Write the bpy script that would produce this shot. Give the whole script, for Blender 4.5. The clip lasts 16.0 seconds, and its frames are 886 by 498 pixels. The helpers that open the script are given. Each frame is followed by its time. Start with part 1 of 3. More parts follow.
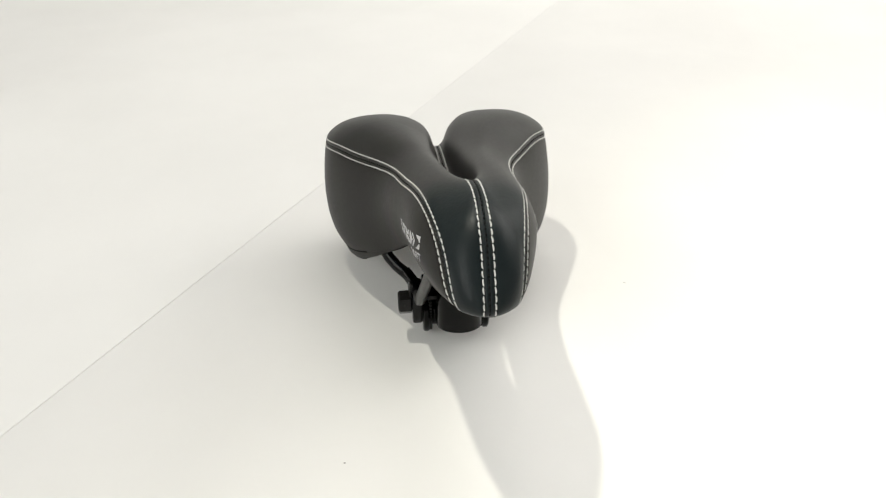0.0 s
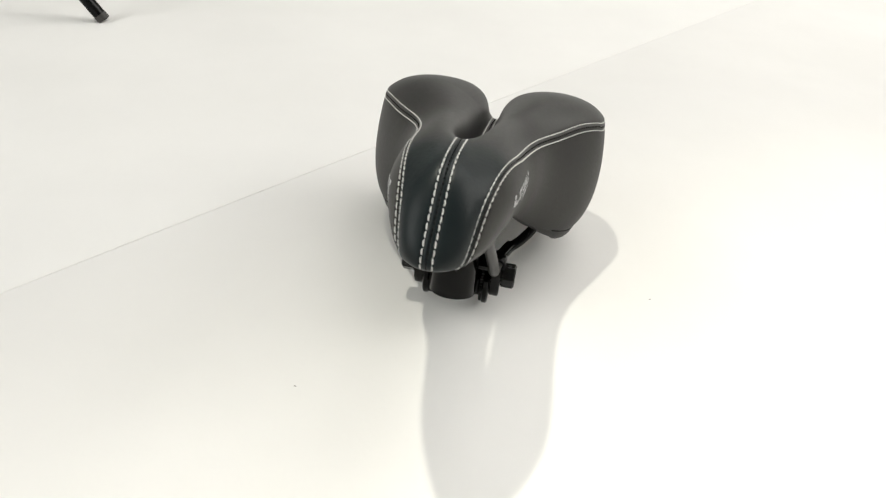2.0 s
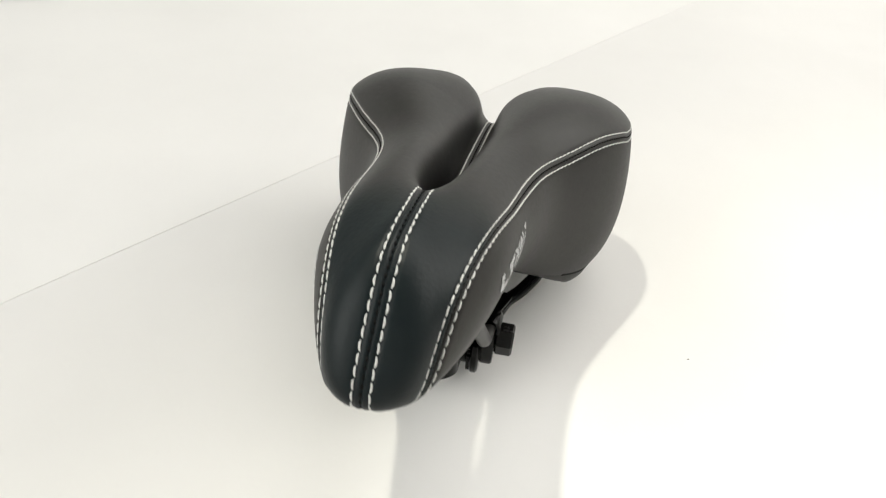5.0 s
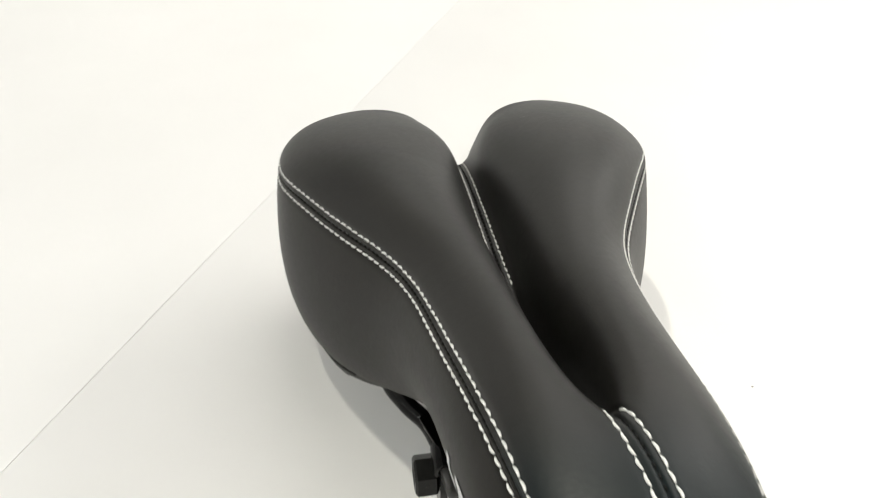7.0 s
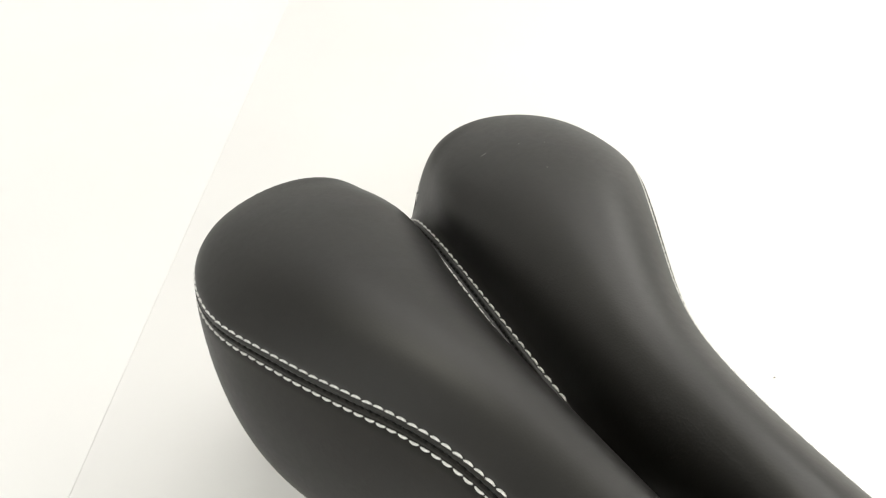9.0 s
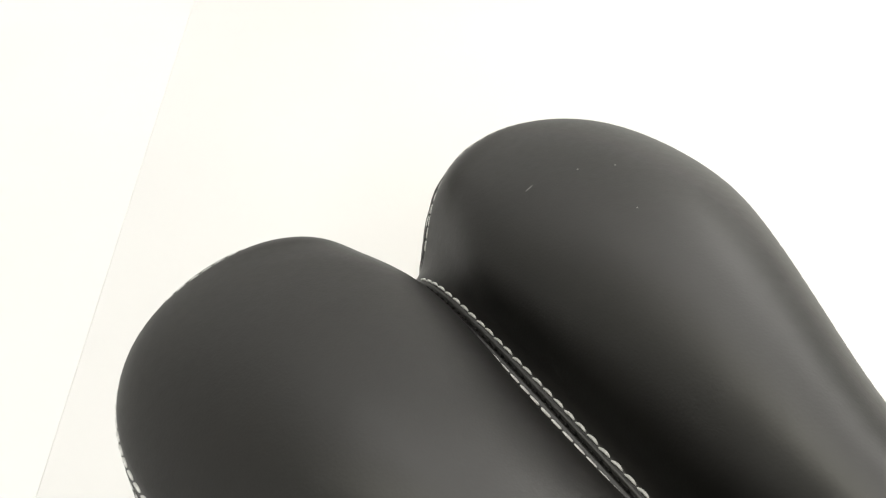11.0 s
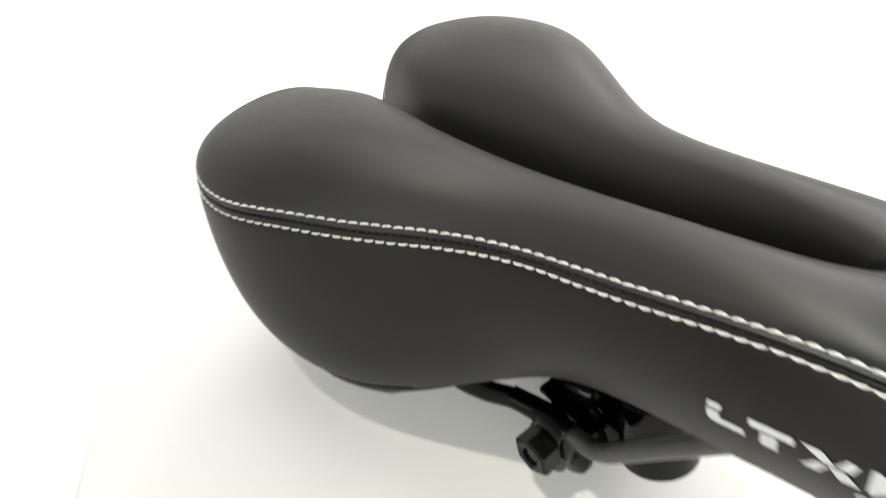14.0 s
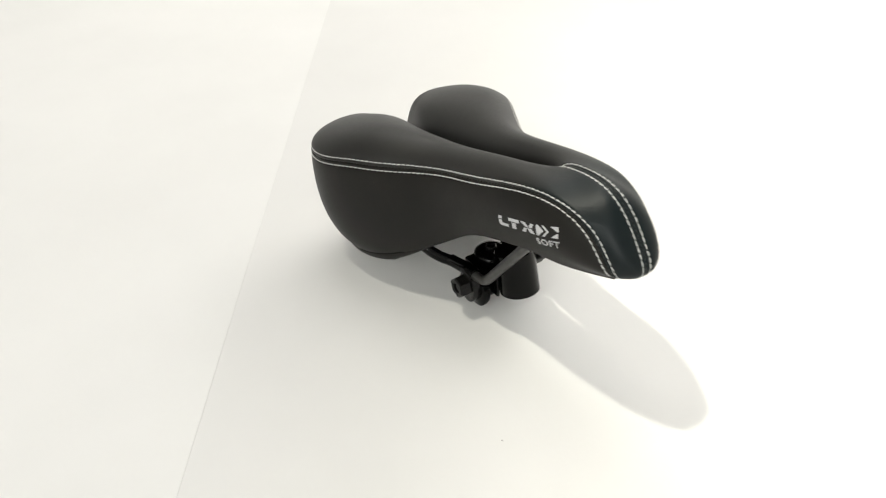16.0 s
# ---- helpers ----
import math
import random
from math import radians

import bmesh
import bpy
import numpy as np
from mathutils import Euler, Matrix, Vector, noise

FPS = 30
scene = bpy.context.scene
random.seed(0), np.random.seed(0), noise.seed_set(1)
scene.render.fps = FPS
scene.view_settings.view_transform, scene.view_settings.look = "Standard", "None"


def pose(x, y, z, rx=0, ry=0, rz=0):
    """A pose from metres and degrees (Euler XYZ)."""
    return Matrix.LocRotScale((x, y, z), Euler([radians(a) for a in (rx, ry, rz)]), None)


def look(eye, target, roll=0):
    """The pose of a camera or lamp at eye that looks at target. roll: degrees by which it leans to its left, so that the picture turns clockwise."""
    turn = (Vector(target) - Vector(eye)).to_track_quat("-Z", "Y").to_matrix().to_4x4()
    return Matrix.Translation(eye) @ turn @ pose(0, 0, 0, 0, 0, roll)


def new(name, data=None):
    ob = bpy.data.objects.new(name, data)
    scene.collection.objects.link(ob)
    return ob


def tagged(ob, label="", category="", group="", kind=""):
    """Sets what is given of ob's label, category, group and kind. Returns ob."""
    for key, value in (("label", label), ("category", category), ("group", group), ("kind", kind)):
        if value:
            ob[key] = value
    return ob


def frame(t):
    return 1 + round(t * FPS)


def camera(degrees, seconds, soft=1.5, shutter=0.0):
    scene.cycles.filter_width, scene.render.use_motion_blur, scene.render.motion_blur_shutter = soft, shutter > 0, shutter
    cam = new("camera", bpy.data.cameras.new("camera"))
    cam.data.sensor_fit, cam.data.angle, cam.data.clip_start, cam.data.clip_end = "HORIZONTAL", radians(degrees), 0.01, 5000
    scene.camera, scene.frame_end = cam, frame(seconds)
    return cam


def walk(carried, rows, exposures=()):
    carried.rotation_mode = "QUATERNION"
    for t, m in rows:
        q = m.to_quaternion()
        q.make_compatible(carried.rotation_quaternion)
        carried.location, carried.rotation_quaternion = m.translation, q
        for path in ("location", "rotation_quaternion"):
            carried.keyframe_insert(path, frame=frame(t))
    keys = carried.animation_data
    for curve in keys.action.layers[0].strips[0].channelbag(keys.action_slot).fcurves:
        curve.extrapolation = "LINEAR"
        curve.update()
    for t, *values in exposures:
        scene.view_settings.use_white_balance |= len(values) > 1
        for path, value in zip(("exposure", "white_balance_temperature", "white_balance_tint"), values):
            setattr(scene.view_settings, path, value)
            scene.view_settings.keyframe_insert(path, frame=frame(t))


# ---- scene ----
EXPOSURE = -0.35
GAINS = [(0, 0.0), (4, 0.0), (6.5, 0.15), (9.5, 0.22), (12, 0.28), (14, 0.52), (14.5, 0.48), (15.2, 0.25), (16, 0.05)]
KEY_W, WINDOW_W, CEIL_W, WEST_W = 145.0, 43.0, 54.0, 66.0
cam = camera(65.70, 16.0, soft=1.2, shutter=0.5)
# seconds, eye, target, roll
PATH = [
    (0, (-0.0471, -0.3691, 0.3139), (-0.0025, 0.0434, 0.035), -0.23),
    (0.5, (-0.0299, -0.3581, 0.2917), (-0.0123, 0.0637, 0.0238), 1.36),
    (1, (-0.0101, -0.369, 0.2994), (-0.0114, 0.0458, 0.0203), 2.33),
    (1.5, (0.0113, -0.3766, 0.3058), (-0.0261, 0.0343, 0.0234), 3.42),
    (2, (0.0396, -0.3748, 0.3), (-0.0169, 0.0309, 0.0133), 5.63),
    (2.5, (0.0632, -0.3646, 0.2925), (-0.0071, 0.0408, 0.0085), 6.12),
    (3, (0.0869, -0.3559, 0.2812), (-0.0017, 0.0503, 0.0034), 5.36),
    (3.5, (0.1, -0.3295, 0.266), (-0.0062, 0.0793, -0.0015), 5.59),
    (4, (0.0857, -0.3024, 0.264), (-0.0298, 0.0985, -0.0116), 4.74),
    (4.2, (0.0795, -0.2952, 0.2671), (-0.0328, 0.1023, -0.0146), 4.15),
    (6.3, (-0.0368, -0.1786, 0.2811), (-0.0006, 0.1923, -0.0522), 4.48),
    (6.5, (-0.0448, -0.1687, 0.2757), (-0.0003, 0.2008, -0.0582), 3.15),
    (7, (-0.0557, -0.1389, 0.277), (0.012, 0.2193, -0.0652), 2.38),
    (7.5, (-0.0616, -0.1105, 0.2729), (0.0421, 0.2286, -0.0796), 2.20),
    (8, (-0.0682, -0.084, 0.2724), (0.0489, 0.2395, -0.0903), 0.95),
    (8.5, (-0.0756, -0.06, 0.2763), (0.0648, 0.249, -0.0908), 0.87),
    (9, (-0.0749, -0.0437, 0.2729), (0.0778, 0.2523, -0.1), -0.01),
    (9.5, (-0.0774, -0.0208, 0.2654), (0.0892, 0.2587, -0.1142), -0.62),
    (9.7, (-0.0732, -0.0085, 0.2592), (0.0935, 0.2721, -0.1196), -1.81),
    (11.8, (-0.0582, 0.0451, 0.2231), (0.1330, 0.2900, -0.1686), 3.62),
    (12, (-0.0568, 0.0465, 0.2211), (0.1355, 0.2987, -0.1655), 2.86),
    (12.5, (-0.0616, 0.0395, 0.2231), (0.141, 0.3107, -0.1448), 2.55),
    (13, (-0.0748, 0.0281, 0.2235), (0.1356, 0.2858, -0.1497), 2.46),
    (13.5, (-0.0939, -0.0161, 0.2311), (0.1193, 0.2447, -0.1384), 1.08),
    (14, (-0.1282, -0.075, 0.2519), (0.0811, 0.197, -0.1117), -1.69),
    (14.5, (-0.1675, -0.1282, 0.2846), (0.0472, 0.1594, -0.0635), -2.31),
    (15, (-0.2027, -0.186, 0.3078), (0.0067, 0.12, -0.0277), -2.15),
    (15.5, (-0.2268, -0.2497, 0.3365), (-0.0207, 0.0679, 0.0099), -1.68),
    (16, (-0.2336, -0.3106, 0.3656), (-0.0346, 0.0184, 0.0461), -1.87),
]
walk(cam, [(t, look(eye, target, roll)) for t, eye, target, roll in PATH], [(t, EXPOSURE + e) for t, e in GAINS])

# ---- dimensions ----
EDGE_A, EDGE_D = 2.5908, 0.1998  # the joint of the two sheets: direction of its normal, distance
FOOT, LEG_WAY = (-0.535, 0.416, 0), (-0.557, -0.139, 0.819)
# control ribs of the padded shell from the nose to the tail, half of it, in millimetres
MIDDLE = [(0.0, -131.0, 114.2), (0.0, -138.8, 118.4), (0.0, -128.5, 133.3), (0.0, -106.4, 157.2), (0.0, -74.7, 154.0), (0.0, -54.5, 146.7), (0.0, -51.9, 104.2), (0.0, -20.6, 101.7), (0.0, 26.8, 96.6), (0.0, 64.9, 91.3), (0.0, 104.4, 85.3), (0.0, 122.0, 80.2), (0.0, 135.0, 75.0), (0.0, 141.0, 65.0)]
CHANNEL = [(3.0, -131.0, 114.2), (3.9, -138.8, 118.4), (5.7, -128.5, 133.3), (5.8, -106.4, 157.2), (0.4, -74.7, 154.0), (0.8, -54.5, 146.7), (5.0, -51.9, 104.2), (2.7, -20.6, 101.7), (5.8, 26.8, 96.6), (8.9, 64.9, 91.3), (7.4, 104.4, 85.3), (5.5, 122.0, 80.2), (8.0, 135.0, 75.0), (4.0, 141.0, 65.0)]
CREST = [(4.7, -130.0, 114.0), (6.0, -138.2, 118.2), (11.4, -129.2, 133.1), (11.9, -106.2, 152.7), (6.0, -75.2, 152.9), (2.2, -54.0, 148.2), (3.0, -25.4, 142.8), (0.9, 16.4, 129.2), (1.5, 47.3, 118.9), (-3.0, 88.9, 110.0), (-10.4, 131.8, 104.0), (9.7, 153.3, 103.1), (18.3, 156.8, 95.8), (6.0, 144.0, 65.5)]
SHOULDER = [(7.7, -128.0, 113.6), (10.7, -133.8, 116.7), (15.9, -128.9, 128.2), (17.4, -109.5, 145.3), (19.7, -82.0, 150.2), (20.5, -53.6, 149.0), (18.4, -12.8, 140.6), (25.8, 25.0, 127.3), (38.6, 51.8, 129.1), (57.6, 91.8, 128.6), (70.9, 137.5, 108.6), (73.4, 159.8, 91.4), (23.4, 160.9, 93.7), (7.0, 145.5, 65.5)]
SEAM = [(9.7, -125.0, 113.3), (12.8, -128.6, 115.2), (16.2, -127.7, 117.1), (18.3, -113.5, 140.5), (23.8, -86.0, 148.9), (27.6, -52.6, 139.9), (31.0, -22.7, 128.1), (36.7, 22.4, 115.0), (53.5, 50.1, 109.1), (73.3, 83.4, 104.2), (86.8, 110.0, 95.4), (78.2, 159.1, 86.6), (20.6, 164.2, 96.2), (8.0, 145.5, 63.5)]
FLANK = [(11.0, -124.0, 112.0), (21.0, -119.0, 115.5), (28.8, -105.0, 123.6), (31.8, -89.7, 139.5), (31.1, -65.1, 137.8), (35.5, -40.1, 128.4), (38.9, -17.5, 116.1), (45.6, 17.0, 101.0), (60.5, 42.0, 88.9), (79.7, 75.3, 79.0), (91.1, 109.9, 74.0), (80.4, 153.8, 71.3), (27.0, 164.5, 74.0), (7.5, 143.0, 58.0)]
HIP = [(11.5, -123.4, 111.8), (24.0, -102.0, 112.5), (34.7, -76.4, 121.8), (39.1, -67.4, 129.9), (40.3, -53.5, 125.9), (39.9, -35.7, 115.1), (40.0, -18.3, 101.4), (45.4, 8.1, 82.9), (60.6, 29.5, 61.4), (83.2, 61.4, 41.5), (96.9, 101.7, 32.3), (80.6, 146.4, 38.5), (31.0, 160.0, 48.7), (5.3, 138.0, 53.6)]
HEM = [(12.0, -122.5, 111.6), (22.0, -100.0, 106.5), (26.0, -80.0, 104.0), (28.5, -65.0, 101.5), (30.0, -52.0, 97.0), (30.3, -38.4, 91.4), (30.7, -23.9, 85.0), (31.8, -5.0, 74.2), (38.8, 11.4, 58.6), (59.3, 37.6, 39.2), (78.5, 76.4, 20.8), (72.9, 133.2, 22.2), (28.0, 144.1, 29.8), (6.3, 129.7, 40.5)]
MID_RUNS = ((0.012, 0.360), (0.637, 0.992))
# print on the side panels: origin, reading step and downward step in the plane of symmetry (y, z)
PRINTS = {True: ((-0.0480, 0.1188), (-0.985, 0.355), (-0.22, -0.86)), False: ((-0.0812, 0.1312), (1.020, -0.195), (-0.20, -0.80))}
BOLT_Y, BOLT_Z = -0.004, 0.0260
JAW_Y, JAW_Z, JAW_R = -0.0035, 0.0168, 0.0140
STRUT_PATH = [(0.052, 0.058, 0.068), (0.0455, 0.031, 0.0490), (0.0385, 0.0205, 0.0410), (0.0305, 0.0120, 0.0368), (0.0262, -0.001, 0.0360)]
RAIL_PATH = [(0.0262, 0.000, 0.0360), (0.0250, -0.0100, 0.0362), (0.0246, -0.0185, 0.0382), (0.0243, -0.0235, 0.0425), (0.0236, -0.0290, 0.0505), (0.0206, -0.0440, 0.0735), (0.0178, -0.0600, 0.0980), (0.0170, -0.0640, 0.1040)]
SLEEVE_LOW, SLEEVE_TOP, SLEEVE_R = (0, -0.0300, 0.0250), (0, -0.0205, 0.0570), 0.0144
DUST = [(-0.0753, -0.1123, 0.0005), (0.1352, 0.0335, 0.0005)]

# ---- light ----
world = bpy.data.worlds.new("world")
world.use_nodes = True
bg = world.node_tree.nodes["Background"]
bg.inputs[0].default_value, bg.inputs[1].default_value = (1.0, 0.97, 0.93, 1), 0.25
scene.world = world


def area_lamp(name, eye, target, size, size_y, watts, colour):
    data = bpy.data.lights.new(name, "AREA")
    data.shape, data.size, data.size_y, data.energy, data.color = "RECTANGLE", size, size_y, watts, colour
    ob = new(name, data)
    ob.matrix_world = look(eye, target)
    return ob


LAMP = Vector((-0.47, 0.36, 1.80))
spot = bpy.data.lights.new("stand_light", "SPOT")
spot.energy, spot.color, spot.shadow_soft_size = KEY_W, (1.0, 0.975, 0.84), 0.034
spot.spot_size, spot.spot_blend = radians(57), 1.0
new("stand_light", spot).matrix_world = look(LAMP, (0.68, -0.52, 0.0))
area_lamp("window_light", (1.94, 0.6, 1.30), (0.0, 0.5, 0.5), 1.7, 1.25, WINDOW_W, (0.995, 0.972, 0.925))
# broad unseen fill overhead, added to brighten the leather tops and the floor
area_lamp("ceiling_fill", (0.9, 1.25, 2.44), (0.9, 1.25, 0), 2.0, 2.1, CEIL_W, (1.0, 0.978, 0.93))
# unseen fill from the west, added to lift the shade beside the saddle
area_lamp("west_fill_light", (-1.94, -0.95, 1.15), (0.0, 0.0, 0.25), 2.0, 1.5, WEST_W, (0.95, 0.965, 0.93))

# ---- materials ----


def material(name, colour, rough, metal=0.0, spec=0.5):
    m = bpy.data.materials.new(name)
    m.use_nodes = True
    b = m.node_tree.nodes["Principled BSDF"]
    b.inputs["Base Color"].default_value = (*colour, 1)
    b.inputs["Roughness"].default_value, b.inputs["Metallic"].default_value = rough, metal
    b.inputs["Specular IOR Level"].default_value = spec
    return m, m.node_tree, b


def noise_node(tree, scale, detail=4.0, rough=0.55):
    co = tree.nodes.new("ShaderNodeTexCoord")
    n = tree.nodes.new("ShaderNodeTexNoise")
    n.inputs["Scale"].default_value, n.inputs["Detail"].default_value, n.inputs["Roughness"].default_value = scale, detail, rough
    tree.links.new(co.outputs["Object"], n.inputs["Vector"])
    return n


def mix_colours(tree, b, n, low, high, a=0.35, c=0.65):
    ramp = tree.nodes.new("ShaderNodeValToRGB")
    ramp.color_ramp.elements[0].position, ramp.color_ramp.elements[1].position = a, c
    ramp.color_ramp.elements[0].color, ramp.color_ramp.elements[1].color = (*low, 1), (*high, 1)
    tree.links.new(n.outputs["Fac"], ramp.inputs["Fac"])
    tree.links.new(ramp.outputs["Color"], b.inputs["Base Color"])


def vary_rough(tree, b, n, low, high):
    r = tree.nodes.new("ShaderNodeMapRange")
    r.inputs["To Min"].default_value, r.inputs["To Max"].default_value = low, high
    tree.links.new(n.outputs["Fac"], r.inputs["Value"])
    tree.links.new(r.outputs["Result"], b.inputs["Roughness"])


def bump(tree, b, sources, distance):
    """sources: pairs of an output socket and its strength, one bump laid over the other."""
    last = None
    for socket, strength in sources:
        k = tree.nodes.new("ShaderNodeBump")
        k.inputs["Strength"].default_value, k.inputs["Distance"].default_value = strength, distance
        tree.links.new(socket, k.inputs["Height"])
        if last:
            tree.links.new(last.outputs["Normal"], k.inputs["Normal"])
        last = k
    tree.links.new(last.outputs["Normal"], b.inputs["Normal"])


def leather(name, low, high, spec, nose=None):
    """Grained leather; nose: cool reflection painted into its smoother front's base colour, if any."""
    m, tree, b = material(name, high, 0.5, spec=spec)
    blot = noise_node(tree, 28, 5)
    mix_colours(tree, b, blot, low, high)
    fine = noise_node(tree, 420, 3)
    vary_rough(tree, b, fine, 0.41, 0.51)
    co = tree.nodes.new("ShaderNodeTexCoord")
    cell = tree.nodes.new("ShaderNodeTexVoronoi")
    cell.inputs["Scale"].default_value = 1500
    tree.links.new(co.outputs["Object"], cell.inputs["Vector"])
    wave = noise_node(tree, 60, 6, 0.6)
    crease = noise_node(tree, 190, 7, 0.62)
    crease.inputs["Distortion"].default_value = 1.6
    patch = noise_node(tree, 34, 2)
    gate = tree.nodes.new("ShaderNodeMapRange")
    gate.inputs["From Min"].default_value, gate.inputs["From Max"].default_value = 0.50, 0.66
    tree.links.new(patch.outputs["Fac"], gate.inputs["Value"])
    fold = tree.nodes.new("ShaderNodeMath")
    fold.operation = "MULTIPLY"
    tree.links.new(crease.outputs["Fac"], fold.inputs[0])
    tree.links.new(gate.outputs["Result"], fold.inputs[1])
    relief = [(wave.outputs["Fac"], 0.05), (fold.outputs["Value"], 0.15), (cell.outputs["Distance"], 0.035)]
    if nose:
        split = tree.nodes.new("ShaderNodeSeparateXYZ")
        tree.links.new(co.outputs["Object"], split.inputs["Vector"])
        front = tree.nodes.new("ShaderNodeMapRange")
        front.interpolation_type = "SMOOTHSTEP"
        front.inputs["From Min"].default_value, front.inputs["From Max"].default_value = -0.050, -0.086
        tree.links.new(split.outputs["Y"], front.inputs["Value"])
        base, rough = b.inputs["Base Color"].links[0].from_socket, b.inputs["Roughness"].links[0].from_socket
        # the bluish reflection is mixed into the base colour towards the nose
        sheen_tone = tree.nodes.new("ShaderNodeMix")
        sheen_tone.data_type = "RGBA"
        tree.links.new(front.outputs["Result"], sheen_tone.inputs[0])
        tree.links.new(base, sheen_tone.inputs[6])
        sheen_tone.inputs[7].default_value = (*nose, 1)
        tree.links.new(sheen_tone.outputs[2], b.inputs["Base Color"])
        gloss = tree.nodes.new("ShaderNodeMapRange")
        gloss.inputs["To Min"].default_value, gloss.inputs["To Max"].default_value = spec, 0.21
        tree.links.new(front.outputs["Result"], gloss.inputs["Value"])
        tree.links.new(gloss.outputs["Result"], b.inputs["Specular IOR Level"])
        polish = tree.nodes.new("ShaderNodeMath")
        polish.operation = "MULTIPLY_ADD"
        polish.inputs[1].default_value = -0.03
        tree.links.new(front.outputs["Result"], polish.inputs[0])
        tree.links.new(rough, polish.inputs[2])
        tree.links.new(polish.outputs["Value"], b.inputs["Roughness"])
        pebble = tree.nodes.new("ShaderNodeTexVoronoi")
        pebble.inputs["Scale"].default_value = 620
        tree.links.new(co.outputs["Object"], pebble.inputs["Vector"])
        grain = tree.nodes.new("ShaderNodeMath")
        grain.operation = "MULTIPLY"
        tree.links.new(pebble.outputs["Distance"], grain.inputs[0])
        tree.links.new(front.outputs["Result"], grain.inputs[1])
        relief.append((grain.outputs["Value"], 0.09))
    bump(tree, b, relief, 0.0005)
    return m


# nose: blue-black colour in place of what the front reflects
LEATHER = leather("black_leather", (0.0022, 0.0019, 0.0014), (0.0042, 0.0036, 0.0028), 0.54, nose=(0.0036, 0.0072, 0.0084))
SIDE_LEATHER = leather("matte_black_leather", (0.0030, 0.0026, 0.0018), (0.0056, 0.0048, 0.0035), 0.26)

THREAD, tree_, b_ = material("white_thread", (0.62, 0.62, 0.58), 0.75, spec=0.2)
fibre = noise_node(tree_, 900, 2)
mix_colours(tree_, b_, fibre, (0.46, 0.46, 0.45), (0.70, 0.70, 0.68))

HOLE, tree_, b_ = material("dark_seam_and_fold", (0.008, 0.008, 0.008), 0.8, spec=0.1)
mix_colours(tree_, b_, noise_node(tree_, 700, 2), (0.005, 0.005, 0.005), (0.014, 0.014, 0.013))

PLASTIC, tree_, b_ = material("black_plastic_shell", (0.02, 0.02, 0.02), 0.5)
mix_colours(tree_, b_, noise_node(tree_, 90), (0.016, 0.014, 0.013), (0.032, 0.028, 0.025))

GLOSS, tree_, b_ = material("gloss_black_enamel", (0.0010, 0.0010, 0.0010), 0.05, spec=0.14)
wear = noise_node(tree_, 120, 6)
vary_rough(tree_, b_, wear, 0.02, 0.08)
bump(tree_, b_, [(wear.outputs["Fac"], 0.12)], 0.0004)

STEEL, tree_, b_ = material("black_oxide_steel", (0.006, 0.006, 0.006), 0.3, spec=0.22)
wear = noise_node(tree_, 160, 6)
mix_colours(tree_, b_, wear, (0.002, 0.002, 0.002), (0.006, 0.0058, 0.0055))
vary_rough(tree_, b_, wear, 0.16, 0.34)

RAIL, tree_, b_ = material("satin_grey_enamel", (0.02, 0.02, 0.02), 0.34, metal=0.0, spec=0.5)
mix_colours(tree_, b_, noise_node(tree_, 140, 5), (0.020, 0.020, 0.019), (0.036, 0.035, 0.033))

PRINT, tree_, b_ = material("white_print", (0.62, 0.62, 0.60), 0.6, spec=0.3)
mix_colours(tree_, b_, noise_node(tree_, 1200, 3), (0.44, 0.44, 0.45), (0.50, 0.50, 0.51))


def painted(name, low, high, rough):
    m, tree, b = material(name, high, rough, spec=0.25)
    mix_colours(tree, b, noise_node(tree, 5, 5), low, high)
    fine = noise_node(tree, 300, 4)
    bump(tree, b, [(fine.outputs["Fac"], 0.10)], 0.0005)
    return m


PAPER = painted("white_paper_sheet", (0.716, 0.708, 0.696), (0.746, 0.738, 0.726), 0.75)
PAPER_B = painted("white_board", (0.762, 0.755, 0.742), (0.792, 0.785, 0.772), 0.7)
WALLS = painted("off_white_wall", (0.74, 0.74, 0.72), (0.79, 0.79, 0.77), 0.85)
# unlit ceiling: its shade is put into a dark grey colour
CEILING = painted("shaded_ceiling", (0.20, 0.20, 0.196), (0.24, 0.24, 0.235), 0.9)
# unseen walls, greyed so the leather reflects a dimmer north and west
TONED_NORTH = painted("toned_north_wall", (0.56, 0.56, 0.55), (0.61, 0.61, 0.60), 0.85)
TONED_WEST = painted("toned_west_wall", (0.60, 0.60, 0.59), (0.65, 0.65, 0.64), 0.85)
LINT_GREY = material("pale_lint", (0.16, 0.16, 0.15), 0.9)[0]
FLECK = material("grey_dust", (0.12, 0.11, 0.10), 0.9)[0]

# ---- mesh helpers ----


def part(name, bm, mat, parent=None, label="", smooth=True):
    me = bpy.data.meshes.new(name)
    bm.normal_update()
    bm.to_mesh(me)
    bm.free()
    me.materials.append(mat)
    if smooth:
        me.shade_smooth()
        me.set_sharp_from_angle(angle=radians(40))
    ob = new(name, me)
    ob.parent = parent
    if label:
        ob["label"] = label
    return ob


def grid_mesh(grid, close_u=False):
    """A bmesh sheet over an array of rows x columns x 3."""
    bm = bmesh.new()
    rows = [[bm.verts.new(p) for p in row] for row in grid]
    if close_u:
        rows.append(rows[0])
    for a, b in zip(rows, rows[1:]):
        for i in range(len(a) - 1):
            bm.faces.new((a[i], a[i + 1], b[i + 1], b[i]))
    bmesh.ops.remove_doubles(bm, verts=bm.verts, dist=2e-6)
    return bm


